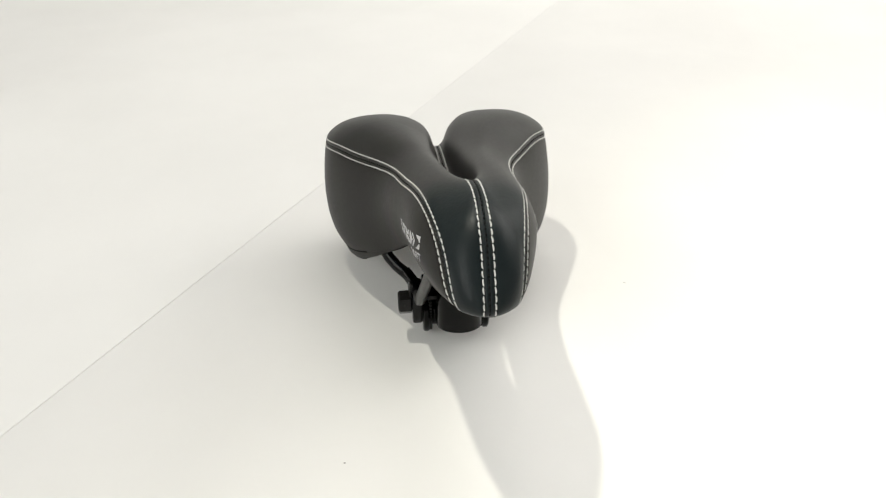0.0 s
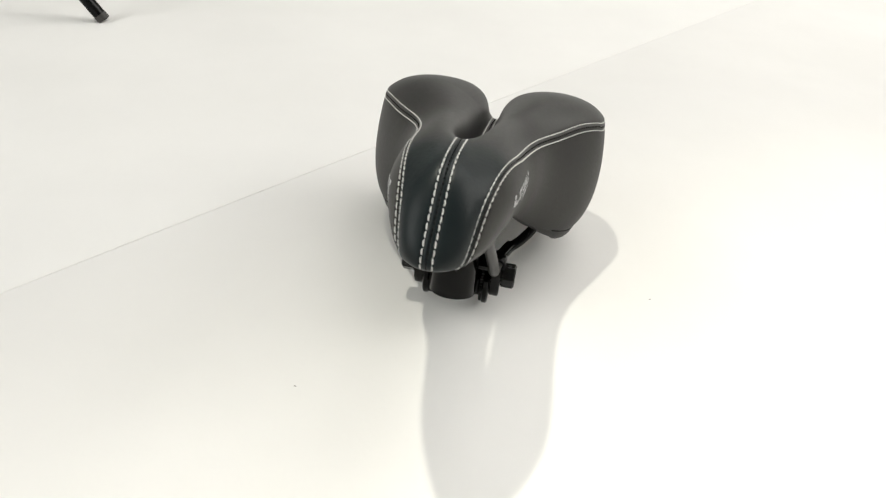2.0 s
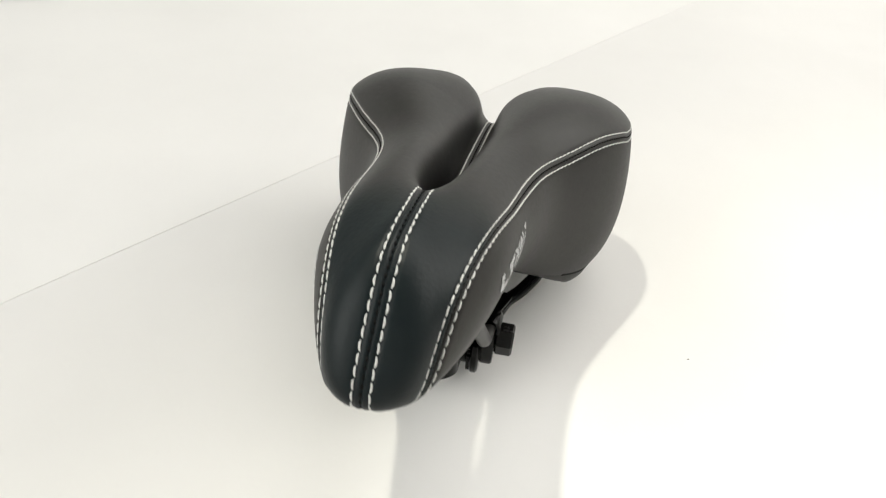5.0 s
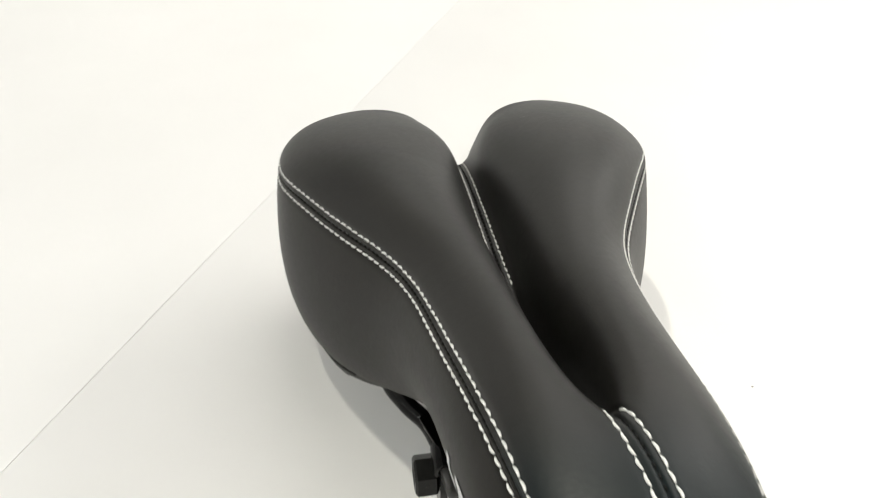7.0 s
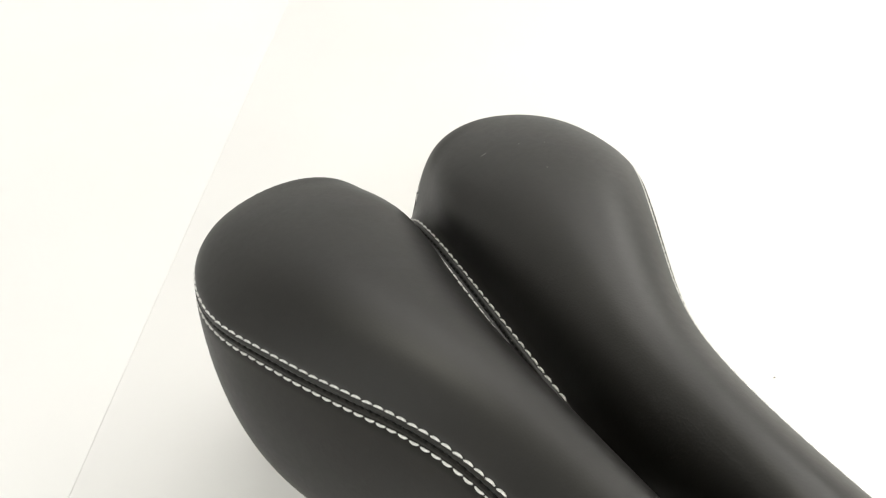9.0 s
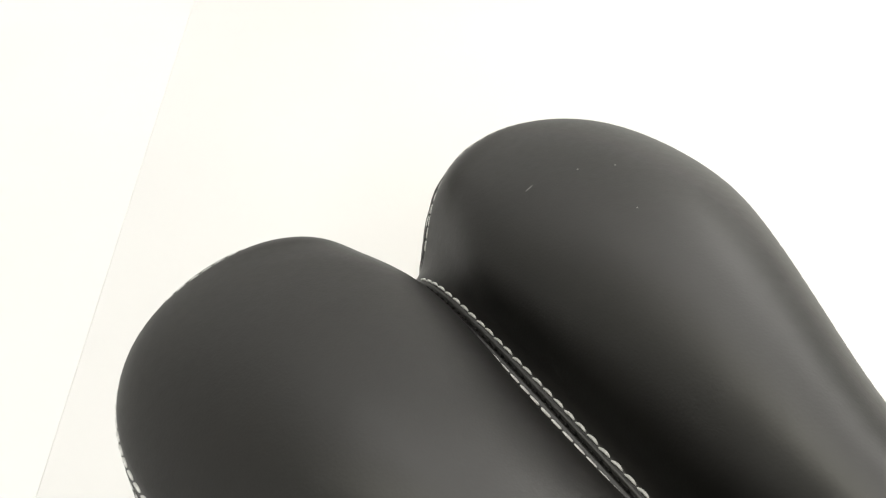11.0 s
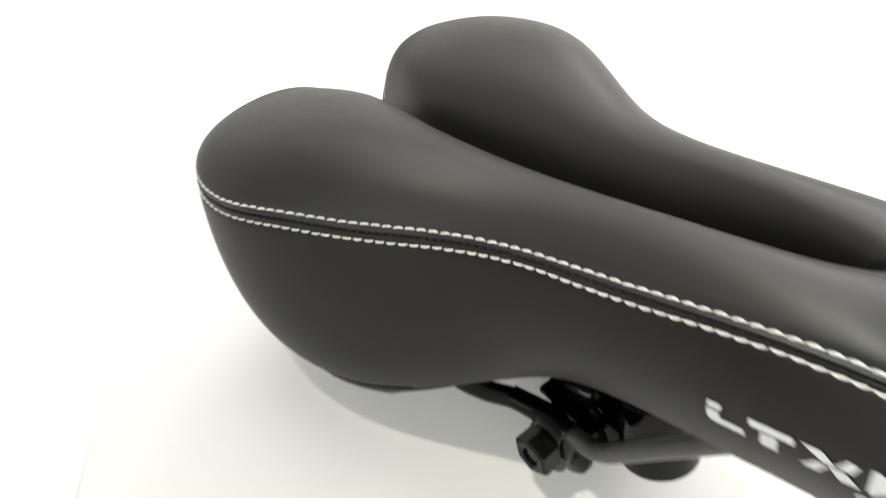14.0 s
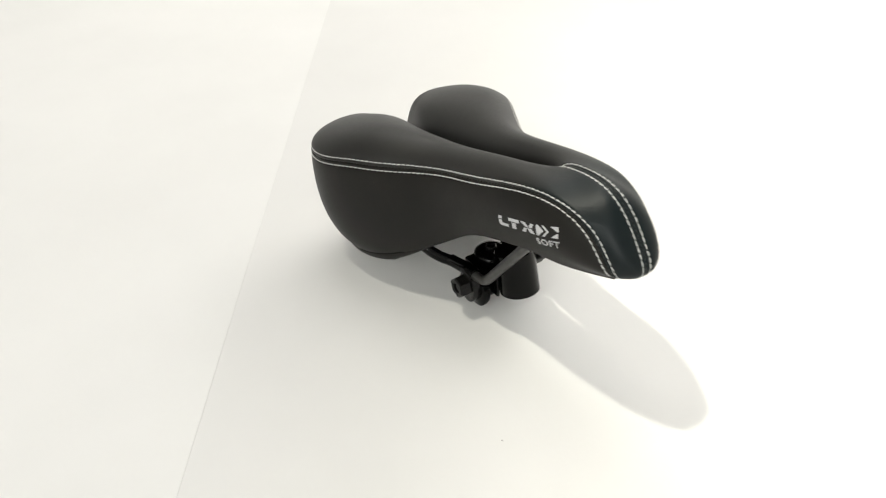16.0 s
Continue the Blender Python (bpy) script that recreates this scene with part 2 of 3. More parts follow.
def box(bm, lo, hi, bevel=0.0, m=Matrix()):
    geo = bmesh.ops.create_cube(bm, size=1.0)["verts"]
    lo, hi = Vector(lo), Vector(hi)
    for v in geo:
        v.co = Vector((lo[i] + (v.co[i] + 0.5) * (hi[i] - lo[i]) for i in range(3)))
    if bevel:
        edges = list({e for v in geo for e in v.link_edges})
        made = bmesh.ops.bevel(bm, geom=edges, offset=bevel, segments=2, affect="EDGES", profile=0.5)
        geo = made["verts"]
    bmesh.ops.transform(bm, matrix=m, verts=list({v for v in bm.verts if v.is_valid and v in set(geo)}))
    return bm


def lathe(profile, m=Matrix(), sides=40, twist=0.0):
    """A turned solid: profile is (radius, height) pairs along z; m places it."""
    bm = bmesh.new()
    rings = []
    for r, z in profile:
        if r < 1e-6:
            rings.append([bm.verts.new(m @ Vector((0, 0, z)))])
        else:
            rings.append([bm.verts.new(m @ Vector((r * math.cos(twist + 2 * math.pi * k / sides), r * math.sin(twist + 2 * math.pi * k / sides), z))) for k in range(sides)])
    for a, b in zip(rings, rings[1:]):
        for k in range(sides):
            j = (k + 1) % sides
            if len(a) == 1 and len(b) == 1:
                continue
            if len(a) == 1:
                bm.faces.new((a[0], b[k], b[j]))
            elif len(b) == 1:
                bm.faces.new((a[k], b[0], a[j]))
            else:
                bm.faces.new((a[k], b[k], b[j], a[j]))
    bmesh.ops.recalc_face_normals(bm, faces=bm.faces)
    return bm


def smooth_path(points, steps=10):
    """A rounded path through points."""
    p = [Vector(q) for q in points]
    p = [2 * p[0] - p[1], *p, 2 * p[-1] - p[-2]]
    out = []
    for i in range(1, len(p) - 2):
        for k in range(steps):
            t = k / steps
            out.append(0.5 * ((2 * p[i]) + (p[i + 1] - p[i - 1]) * t + (2 * p[i - 1] - 5 * p[i] + 4 * p[i + 1] - p[i + 2]) * t * t + (3 * p[i] - p[i - 1] - 3 * p[i + 1] + p[i + 2]) * t ** 3))
    return [*out, p[-2]]


def tube(path, radius, sides=16, squash=1.0):
    bm = bmesh.new()
    rings, side = [], None
    for i, c in enumerate(path):
        t = (path[min(i + 1, len(path) - 1)] - path[max(i - 1, 0)]).normalized()
        side = (t.orthogonal() if side is None else (side - t * side.dot(t))).normalized()
        other = t.cross(side)
        rings.append([bm.verts.new(c + radius * (math.cos(a) * side + squash * math.sin(a) * other)) for a in (2 * math.pi * k / sides for k in range(sides))])
    for a, b in zip(rings, rings[1:]):
        for k in range(sides):
            bm.faces.new((a[k], a[(k + 1) % sides], b[(k + 1) % sides], b[k]))
    bm.faces.new(rings[0][::-1])
    bm.faces.new(rings[-1])
    bmesh.ops.recalc_face_normals(bm, faces=bm.faces)
    return bm


def strap(centre, r_in, r_out, a0, a1, y0, y1, steps=18):
    """A strap bent round the y axis through centre, between two angles, y0 to y1 wide."""
    bm = bmesh.new()
    rows = []
    for k in range(steps + 1):
        a = a0 + (a1 - a0) * k / steps
        rows.append([bm.verts.new((centre[0] + r * math.cos(a), y, centre[2] + r * math.sin(a))) for r, y in ((r_in, y0), (r_out, y0), (r_out, y1), (r_in, y1))])
    for a, b in zip(rows, rows[1:]):
        for i in range(4):
            bm.faces.new((a[i], a[(i + 1) % 4], b[(i + 1) % 4], b[i]))
    ends = [bm.faces.new(rows[0][::-1]), bm.faces.new(rows[-1])]
    rim = {e for e in bm.edges if abs(e.verts[0].co.y - e.verts[1].co.y) < 1e-9 and e not in {x for f in ends for x in f.edges} and len(e.link_faces) == 2}
    bmesh.ops.bevel(bm, geom=list(rim), offset=0.0005, segments=2, affect="EDGES", profile=0.5)
    bmesh.ops.recalc_face_normals(bm, faces=bm.faces)
    return bm


# ---- the setting ----
ROOM = (-2.0, 2.0, -2.0, 2.4, 2.5)
EDGE_N = Vector((math.cos(EDGE_A), math.sin(EDGE_A), 0))
EDGE_T = Vector((-EDGE_N.y, EDGE_N.x, 0))


def sheet(name, near, far, along, height, mat, label, thick):
    """A sheet on the floor between two distances from the joint, its upper face at height(d)."""
    ds = sorted({*np.linspace(near, far, 24).tolist(), *[near + (far - near) * k for k in (0.0005, 0.001, 0.002, 0.003, 0.004, 0.005, 0.006, 0.008, 0.010, 0.012, 0.014, 0.016, 0.018, 0.03, 0.06, 0.1)]})
    ts = np.linspace(-along, along, 60)
    top = [[tuple(EDGE_N * d + EDGE_T * t + Vector((0, 0, height(d, t)))) for t in ts] for d in ds]
    bm = grid_mesh(top)
    bmesh.ops.recalc_face_normals(bm, faces=bm.faces)
    if sum(f.normal.z for f in bm.faces) < 0:
        bmesh.ops.reverse_faces(bm, faces=bm.faces)
    # cut to the room
    for co, no in (((ROOM[0] + 0.002, 0, 0), (-1, 0, 0)), ((ROOM[1] - 0.002, 0, 0), (1, 0, 0)), ((0, ROOM[2] + 0.002, 0), (0, -1, 0)), ((0, ROOM[3] - 0.002, 0), (0, 1, 0))):
        bmesh.ops.bisect_plane(bm, geom=[*bm.verts, *bm.edges, *bm.faces], plane_co=co, plane_no=no, clear_outer=True)
    # the thickness
    rim = [e for e in bm.edges if e.is_boundary]
    low = bmesh.ops.extrude_edge_only(bm, edges=rim)["geom"]
    for v in low:
        if isinstance(v, bmesh.types.BMVert):
            v.co.z -= thick
    return tagged(part(name, bm, mat, None), label, "floor", kind="structure")


def near_height(d, t):
    """The sheet under the saddle: flat, bending down towards the joint, the more the farther from the saddle."""
    x = max(0.0, 1 - (EDGE_D - d) / 0.045)
    return -(0.0004 + 0.0034 * min(max((t + 0.02) / 0.45, 0), 1)) * min(x, 1.15) ** 2


def far_height(d, t):
    """The board: it dips a little towards the joint, to lie just over the edge of the paper."""
    x = max(0.0, 1 - (d - EDGE_D) / 0.12)
    return 0.0004 + near_height(EDGE_D, t) * x ** 2


sheet("floor", EDGE_D + 0.006, -3.6, 3.4, near_height, PAPER, "white paper sheet bending down towards the edge of a board", 0.0005)
sheet("floor", EDGE_D, 3.6, 3.4, far_height, PAPER_B, "white matte floor board with a straight edge beside the paper", 0.0030)

bm = bmesh.new()
box(bm, (ROOM[0] - 0.1, ROOM[2] - 0.1, -0.06), (ROOM[1] + 0.1, ROOM[3] + 0.1, -0.0072))
tagged(part("subfloor", bm, WALLS, None, smooth=False), "plain pale floor slab under the white sheets", "floor", kind="structure")
bm = bmesh.new()
box(bm, (ROOM[0] - 0.1, ROOM[2] - 0.1, ROOM[4]), (ROOM[1] + 0.1, ROOM[3] + 0.1, ROOM[4] + 0.1))
tagged(part("ceiling", bm, CEILING, None, smooth=False), "plain unseen ceiling, dark grey in place of shade", "ceiling", kind="structure")
for nm, lo, hi in (("wall_north", (ROOM[0], ROOM[3], -0.007), (ROOM[1], ROOM[3] + 0.1, ROOM[4])), ("wall_south", (ROOM[0], ROOM[2] - 0.1, -0.007), (ROOM[1], ROOM[2], ROOM[4])), ("wall_west", (ROOM[0] - 0.1, ROOM[2] - 0.1, -0.007), (ROOM[0], ROOM[3] + 0.1, ROOM[4])), ("wall_east", (ROOM[1], ROOM[2] - 0.1, -0.007), (ROOM[1] + 0.1, ROOM[3] + 0.1, ROOM[4]))):
    bm = bmesh.new()
    box(bm, lo, hi)
    paint, look_of = {"wall_west": (TONED_WEST, "plain unseen west wall, greyed to dim its reflection"), "wall_north": (TONED_NORTH, "plain unseen north wall, greyed to dim its reflection")}.get(nm, (WALLS, "plain off-white room wall"))
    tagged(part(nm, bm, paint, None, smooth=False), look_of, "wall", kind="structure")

from mathutils.bvhtree import BVHTree

# ---- the padded shell of the saddle ----


def basis(k, n):
    """Clamped uniform cubic B-spline weights: n samples of k controls."""
    kn = np.r_[[0] * 3, np.linspace(0, 1, k - 2), [1] * 3]
    u = np.linspace(0, 1 - 1e-9, n)
    w = [((kn[i] <= u) & (u < kn[i + 1])).astype(float) for i in range(len(kn) - 1)]
    for p in range(1, 4):
        w = [np.where(kn[i + p] > kn[i], (u - kn[i]) / max(kn[i + p] - kn[i], 1e-12), 0) * w[i] + np.where(kn[i + p + 1] > kn[i + 1], (kn[i + p + 1] - u) / max(kn[i + p + 1] - kn[i + 1], 1e-12), 0) * w[i + 1] for i in range(len(w) - 1)]
    return np.array(w).T


RIBS = [np.array(r, float) / 1000 for r in (MIDDLE, CHANNEL, CREST, SHOULDER, SEAM, FLANK, HIP, HEM)]
NU = 300
curves = [basis(len(r), NU) @ r for r in RIBS]
top_w, side_w = basis(5, 160), basis(4, 120)
top_s = np.einsum("wr,ruc->uwc", top_w, np.array(curves[:5]))
side_s = np.einsum("wr,ruc->uwc", side_w, np.array(curves[4:]))
profile = np.concatenate([top_s, side_s[:, 1:]], 1)
step = np.linalg.norm(np.diff(profile, axis=1), axis=2)
arc = np.concatenate([np.zeros((NU, 1)), np.cumsum(step, 1)], 1)
SEAM_AT = arc[:, top_s.shape[1] - 1]
END_AT = arc[:, -1]
tail = np.clip((np.arange(NU) - 256) / 18.0, 0, 1)
brim = np.clip((np.arange(NU) - 266) / 12.0, 0, 1)
SEAM_AT = SEAM_AT - np.minimum(0.0048 * tail * tail * (3 - 2 * tail) + 0.0046 * brim, 0.6 * SEAM_AT)  # the seam turns in over the back edge
fade = np.clip((np.linspace(0, 1, NU)) / 0.02, 0, 1)
SEAM_Y = 1000 * top_s[:, -1, 1]


def swell(y, width):
    return np.exp(-((SEAM_Y - y) / width) ** 2) * np.where(np.arange(NU) < 230, 1, 0)


# from the upper stitch line to the joint of the panels
TAPE = {False: 0.0026 + 0.0013 * swell(-82, 30) - 0.0003 * swell(20, 40), True: 0.0026 + 0.0007 * swell(-85, 35) - 0.0006 * swell(10, 34)}
# the cover sits a little askew on its shell: the seam of the right and of the left side
ASKEW = {False: 0.0029 * swell(-58, 27) - 0.0022 * swell(70, 24), True: -0.0011 * swell(-45, 40) - 0.0004 * swell(10, 20) + 0.0008 * swell(66, 18) + 0.0008 * swell(-124, 9)}


def panel_grid(lo, hi, n):
    """Rows of n points between two arc lengths at each station, closer together near both ends."""
    out = np.zeros((NU, n, 3))
    dist = np.zeros((NU, n))
    t = np.linspace(0, 1, n)
    t = t - 0.14 * np.sin(2 * np.pi * t)
    for j in range(NU):
        s = lo[j] + (hi[j] - lo[j]) * t
        for c in range(3):
            out[j, :, c] = np.interp(s, arc[j], profile[j, :, c])
        dist[j] = s
    return out, dist


def normals(g):
    du, dv = np.gradient(g, axis=0), np.gradient(g, axis=1)
    n = np.cross(du, dv)
    return n / np.maximum(np.linalg.norm(n, axis=2, keepdims=True), 1e-12)


def tuck(d, depth, width):
    return depth * np.exp(-(d / width) ** 2)


SLOT = 0.0052 * np.clip(1 - ((np.arange(NU) - 158) / 15.0) ** 2, 0, 1) ** 0.35  # the cut-out in the floor of the channel
MID_HALF = np.where(np.arange(NU) < NU // 2, 0.0026, 0.0019)  # half the distance of the middle stitch lines


def half_skin(flip):
    """The two leather panels of one side, drawn in at their seams."""
    q = {}
    q["seam"] = SEAM_AT + ASKEW[flip]
    q["joint"] = np.minimum(q["seam"] + TAPE[flip] * fade, END_AT * 0.999)
    top_g, q["top_d"] = panel_grid(SLOT, q["joint"], 60)
    side_g, q["side_d"] = panel_grid(q["joint"], END_AT, 44)
    n_top, n_side = normals(top_g), normals(side_g)
    if np.mean(n_top[60:200, 30, 2]) < 0:
        n_top, n_side = -n_top, -n_side
    ends = np.clip(np.minimum(np.arange(NU), NU - 1 - np.arange(NU)) / 6, 0, 1)[:, None]
    tape = TAPE[flip][:, None]
    d_joint, d_mid = q["joint"][:, None] - q["top_d"], q["top_d"]
    gap_mid = (tuck(d_mid, 0.0007, 0.0005) + tuck(d_mid - MID_HALF[:, None], 0.00045, 0.0009)) * ends
    sink = gap_mid + (tuck(d_joint, 0.0006, 0.0005) + tuck(d_joint - tape, 0.0005, 0.0011)) * ends
    q["top_skin"] = top_g - n_top * sink[..., None]
    d_j = q["side_d"] - q["joint"][:, None]
    sink = (tuck(d_j, 0.0006, 0.0005) + tuck(d_j - tape, 0.0005, 0.0011)) * ends
    q["side_skin"] = side_g - n_side * sink[..., None]
    q["n_top"], q["n_side"] = n_top, n_side
    return q


PAN = {flip: half_skin(flip) for flip in (False, True)}
MIRROR = np.array([-1.0, 1.0, 1.0])


def lay(p, flip=False):
    """The finished place of points of the half skin: mirrored or not, with the slight skew of the channel's seam."""
    q = np.array(p, float) * (MIRROR if flip else 1)
    k = np.clip((q[..., 1] - 0.02) / 0.12, 0, 1)
    q[..., 0] += 0.0014 * k * k * (3 - 2 * k) * np.exp(-(q[..., 0] / 0.018) ** 2)
    nose = np.exp(-((q[..., 1] + 0.078) / 0.022) ** 2) - 0.9 * np.clip((-0.118 - q[..., 1]) / 0.02, 0, 1)
    q[..., 0] += 0.0009 * nose * np.exp(-(q[..., 0] / 0.010) ** 2)
    if flip:
        q[..., 0] += 0.0038 * np.clip((q[..., 1] - 0.085) / 0.035, 0, 1) * np.clip((q[..., 2] - 0.085) / 0.015, 0, 1) * np.exp(-((q[..., 0] + 0.036) / 0.026) ** 2)
    return q


saddle = new("bicycle_saddle")
tagged(saddle, "black leather bicycle saddle with white double stitching, standing on its clamp", "bicycle saddle")


def skin(name, g, flip, label=""):
    bm = grid_mesh(lay(g, flip))
    bmesh.ops.recalc_face_normals(bm, faces=bm.faces)
    c = sum((v.co for v in bm.verts), Vector()) / len(bm.verts)
    up = sum((f.normal.z * f.calc_area() for f in bm.faces if f.calc_center_median().z > c.z))
    out = sum((f.normal.x * f.calc_area() for f in bm.faces))
    if (up < 0) if "top" in name else (out * (-1 if flip else 1) < 0):
        bmesh.ops.reverse_faces(bm, faces=bm.faces)
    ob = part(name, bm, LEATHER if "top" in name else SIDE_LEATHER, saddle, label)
    m = ob.modifiers.new("thickness", "SOLIDIFY")
    m.thickness, m.offset = 0.0012, -1
    return ob


panels = {}
for flip in (False, True):
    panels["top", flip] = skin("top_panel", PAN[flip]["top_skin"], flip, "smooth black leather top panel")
    panels["side", flip] = skin("side_panel", PAN[flip]["side_skin"], flip, "matte black leather side panel")

# the shell under the padding
hem = curves[7]
shell = []
for j in range(0, NU, 4):
    e = Vector(hem[j])
    inner = Vector((e.x * 0.92, e.y - (0.003 if j > 220 else 0), e.z))
    deep = Vector((e.x * 0.80, e.y, e.z + 0.010))
    lip = 0.0052 * min(max((j - 198) / 22, 0), 1) * min(max((292 - j) / 30, 0), 1)
    row = [e + Vector((-0.0004, 0, 0.002)), e + Vector((-0.0005, 0, -0.40 * lip)), e.lerp(inner, 0.2) + Vector((0, 0, -0.0004 - 0.78 * lip)), inner.lerp(e, 0.45) + Vector((0, 0, -0.0008 - lip)), inner + Vector((0, 0, -0.0012 - 0.8 * lip)), inner.lerp(deep, 0.4), deep, Vector((e.x * 0.4, e.y, e.z + 0.016)), Vector((0, e.y, e.z + 0.018))]
    shell.append([tuple(v) for v in row] + [(-v.x, v.y, v.z) for v in row[-2::-1]])
shell_bm = grid_mesh(np.array(shell))
bmesh.ops.delete(shell_bm, geom=[f for f in shell_bm.faces if abs(f.calc_center_median().x) < 0.009 and -0.046 < f.calc_center_median().y < 0.004], context="FACES")
part("base_shell", shell_bm, SIDE_LEATHER, saddle, "black covered base with a rounded lip")

# a dark tube on the hem stands in for the shade inside its open fold
for flip in (False, True):
    js = [j for j in range(150, NU - 40) if 0.036 < hem[j][1] < 0.078]
    q = PAN[flip]
    line = [Vector(np.array([np.interp(END_AT[j] - 0.0003, q["side_d"][j], q["side_skin"][j, :, c]) for c in range(3)]) * (MIRROR if flip else 1)) for j in js]
    if len(line) > 3:
        part("hem_fold_shade", tube(line, 0.0006, 8), HOLE, panels["side", flip], "dark strip for the shade in the open hem fold")

# ---- stitches ----


def thread_mesh(length, r, bow, mat):
    """One stitch along z, thin at its ends and bowed to one side."""
    bm = lathe([(0, 0), (r * 0.5, r * 0.25), (r * 0.8, r * 1.4), (r, length * 0.3), (r * 1.05, length * 0.5), (r, length * 0.7), (r * 0.8, length - r * 1.4), (r * 0.5, length - r * 0.25), (0, length)], Matrix(), 8)
    for v in bm.verts:
        v.co.y += bow * math.sin(math.pi * min(max(v.co.z / length, 0), 1))
    me = bpy.data.meshes.new("stitch")
    bm.to_mesh(me)
    bm.free()
    me.materials.append(mat)
    me.shade_smooth()
    return me


stitch_me = {}
dice = random.Random(7)


def stitch_line(points, outs, refs, pitch, length, parent, thick=0.00038, name="stitch", mat=None, bow=0.00026, lift=0.00016):
    """Thread laid along a line of points, each stitch bowed away from the line of refs."""
    points, outs, refs = np.array(points), np.array(outs), np.array(refs)
    seg = np.r_[0, np.cumsum(np.linalg.norm(np.diff(points, axis=0), axis=1))]
    s = pitch * 0.3
    while s + length < seg[-1]:
        q = s + dice.uniform(-0.03, 0.03) * pitch
        a, b, o, c, mid = [Vector([np.interp(w, seg, src[:, k]) for k in range(3)]) for w, src in ((q, points), (q + length, points), (q + length / 2, outs), (q + length / 2, refs), (q + length / 2, points))]
        z = (b - a).normalized()
        x = (o - z * o.dot(z)).normalized()
        y = z.cross(x)
        side = bow if y.dot(mid - c) > 0 else -bow
        key = (length, thick, side, name)
        if key not in stitch_me:
            stitch_me[key] = thread_mesh(length, thick, side, mat or THREAD)
        ob = new(name, stitch_me[key])
        ob.parent = parent
        ob.matrix_local = Matrix.Translation(a + x * lift) @ Matrix((x, y, z)).transposed().to_4x4() @ Matrix.Rotation(dice.uniform(0.02, 0.10), 4, "X")
        s += pitch


PITCH, LONG = 0.0038, 0.0033
first, last = 3, NU - 3


def along(at_arc, dist, grid, js, flip):
    return lay([np.array([np.interp(at_arc[j], dist[j], grid[j, :, c]) for c in range(3)]) for j in js], flip)


for flip in (False, True):
    sign = MIRROR if flip else np.ones(3)
    q = PAN[flip]
    js = [j for j in range(first, last) if END_AT[j] - q["joint"][j] > 2.2 * TAPE[flip][j]]
    joint = along(q["joint"] + 0.0001, q["side_d"], q["side_skin"], js, flip)
    stitch_line(along(q["seam"], q["top_d"], q["top_skin"], js, flip), [q["n_top"][j, -12] * sign for j in js], joint, PITCH, LONG, panels["top", flip])
    stitch_line(along(q["joint"] + TAPE[flip], q["side_d"], q["side_skin"], js, flip), [q["n_side"][j, 6] * sign for j in js], joint, PITCH, LONG, panels["side", flip])
    stitch_line(joint, [q["n_side"][j, 3] * sign for j in js], joint, 0.0027, 0.0018, panels["side", flip], 0.0004, "dark_stitch", HOLE, 0.0, 0.0001)
    for lo, hi in MID_RUNS:
        js = range(int(lo * NU), int(hi * NU))
        mid = along(SLOT + 0.0001, q["top_d"], q["top_skin"], js, flip)
        stitch_line(along(MID_HALF, q["top_d"], q["top_skin"], js, flip), [q["n_top"][j, 8] * sign for j in js], mid, PITCH, LONG, panels["top", flip])
        if not flip:
            stitch_line(along(SLOT, q["top_d"], q["top_skin"], js, flip), [q["n_top"][j, 2] for j in js], mid, 0.0027, 0.0018, panels["top", flip], 0.0004, "dark_stitch", HOLE, 0.0, 0.0001)

# ---- print on both side panels ----


def side_tree(flip):
    g = lay(PAN[flip]["side_skin"], flip)
    n, m = g.shape[:2]
    faces = [(i * m + j, i * m + j + 1, (i + 1) * m + j + 1, (i + 1) * m + j) for i in range(n - 1) for j in range(m - 1)]
    return BVHTree.FromPolygons([tuple(p) for p in g.reshape(-1, 3)], faces)


TREES = {flip: side_tree(flip) for flip in (False, True)}


def on_flank(x, y, flip, rise=0.0003):
    """A point of the side panel for reading coordinates in metres: x along the words, y down."""
    (oy, oz), (ey, ez), (dy, dz) = PRINTS[flip]
    sign = -1 if flip else 1
    p = Vector((sign * 0.12, oy + x * ey + y * dy, oz + x * ez + y * dz))
    hit = TREES[flip].ray_cast(p, Vector((-sign, 0, 0)))[0]
    return (hit if hit else Vector((sign * 0.03, p.y, p.z))) + Vector((sign * rise, 0, 0))


def print_patch(name, loops, flip, parent, label=""):
    """Flat shapes of reading coordinates in metres, laid on the side panel."""
    bm = bmesh.new()
    for loop in loops:
        bm.faces.new([bm.verts.new((x, y, 0)) for x, y in loop])
    bmesh.ops.triangulate(bm, faces=bm.faces)
    bmesh.ops.subdivide_edges(bm, edges=bm.edges, cuts=2, use_grid_fill=True)
    return lay_print(name, bm, flip, parent, label)


def lay_print(name, bm, flip, parent, label=""):
    for v in bm.verts:
        v.co = on_flank(v.co.x, v.co.y, flip)
    bmesh.ops.recalc_face_normals(bm, faces=bm.faces)
    ob = part(name, bm, PRINT, parent, label, smooth=False)
    m = ob.modifiers.new("ink", "SOLIDIFY")
    m.thickness, m.offset = 0.00012, 0
    return ob


def mm(*loop):
    return [(x / 1000, y / 1000) for x, y in loop]


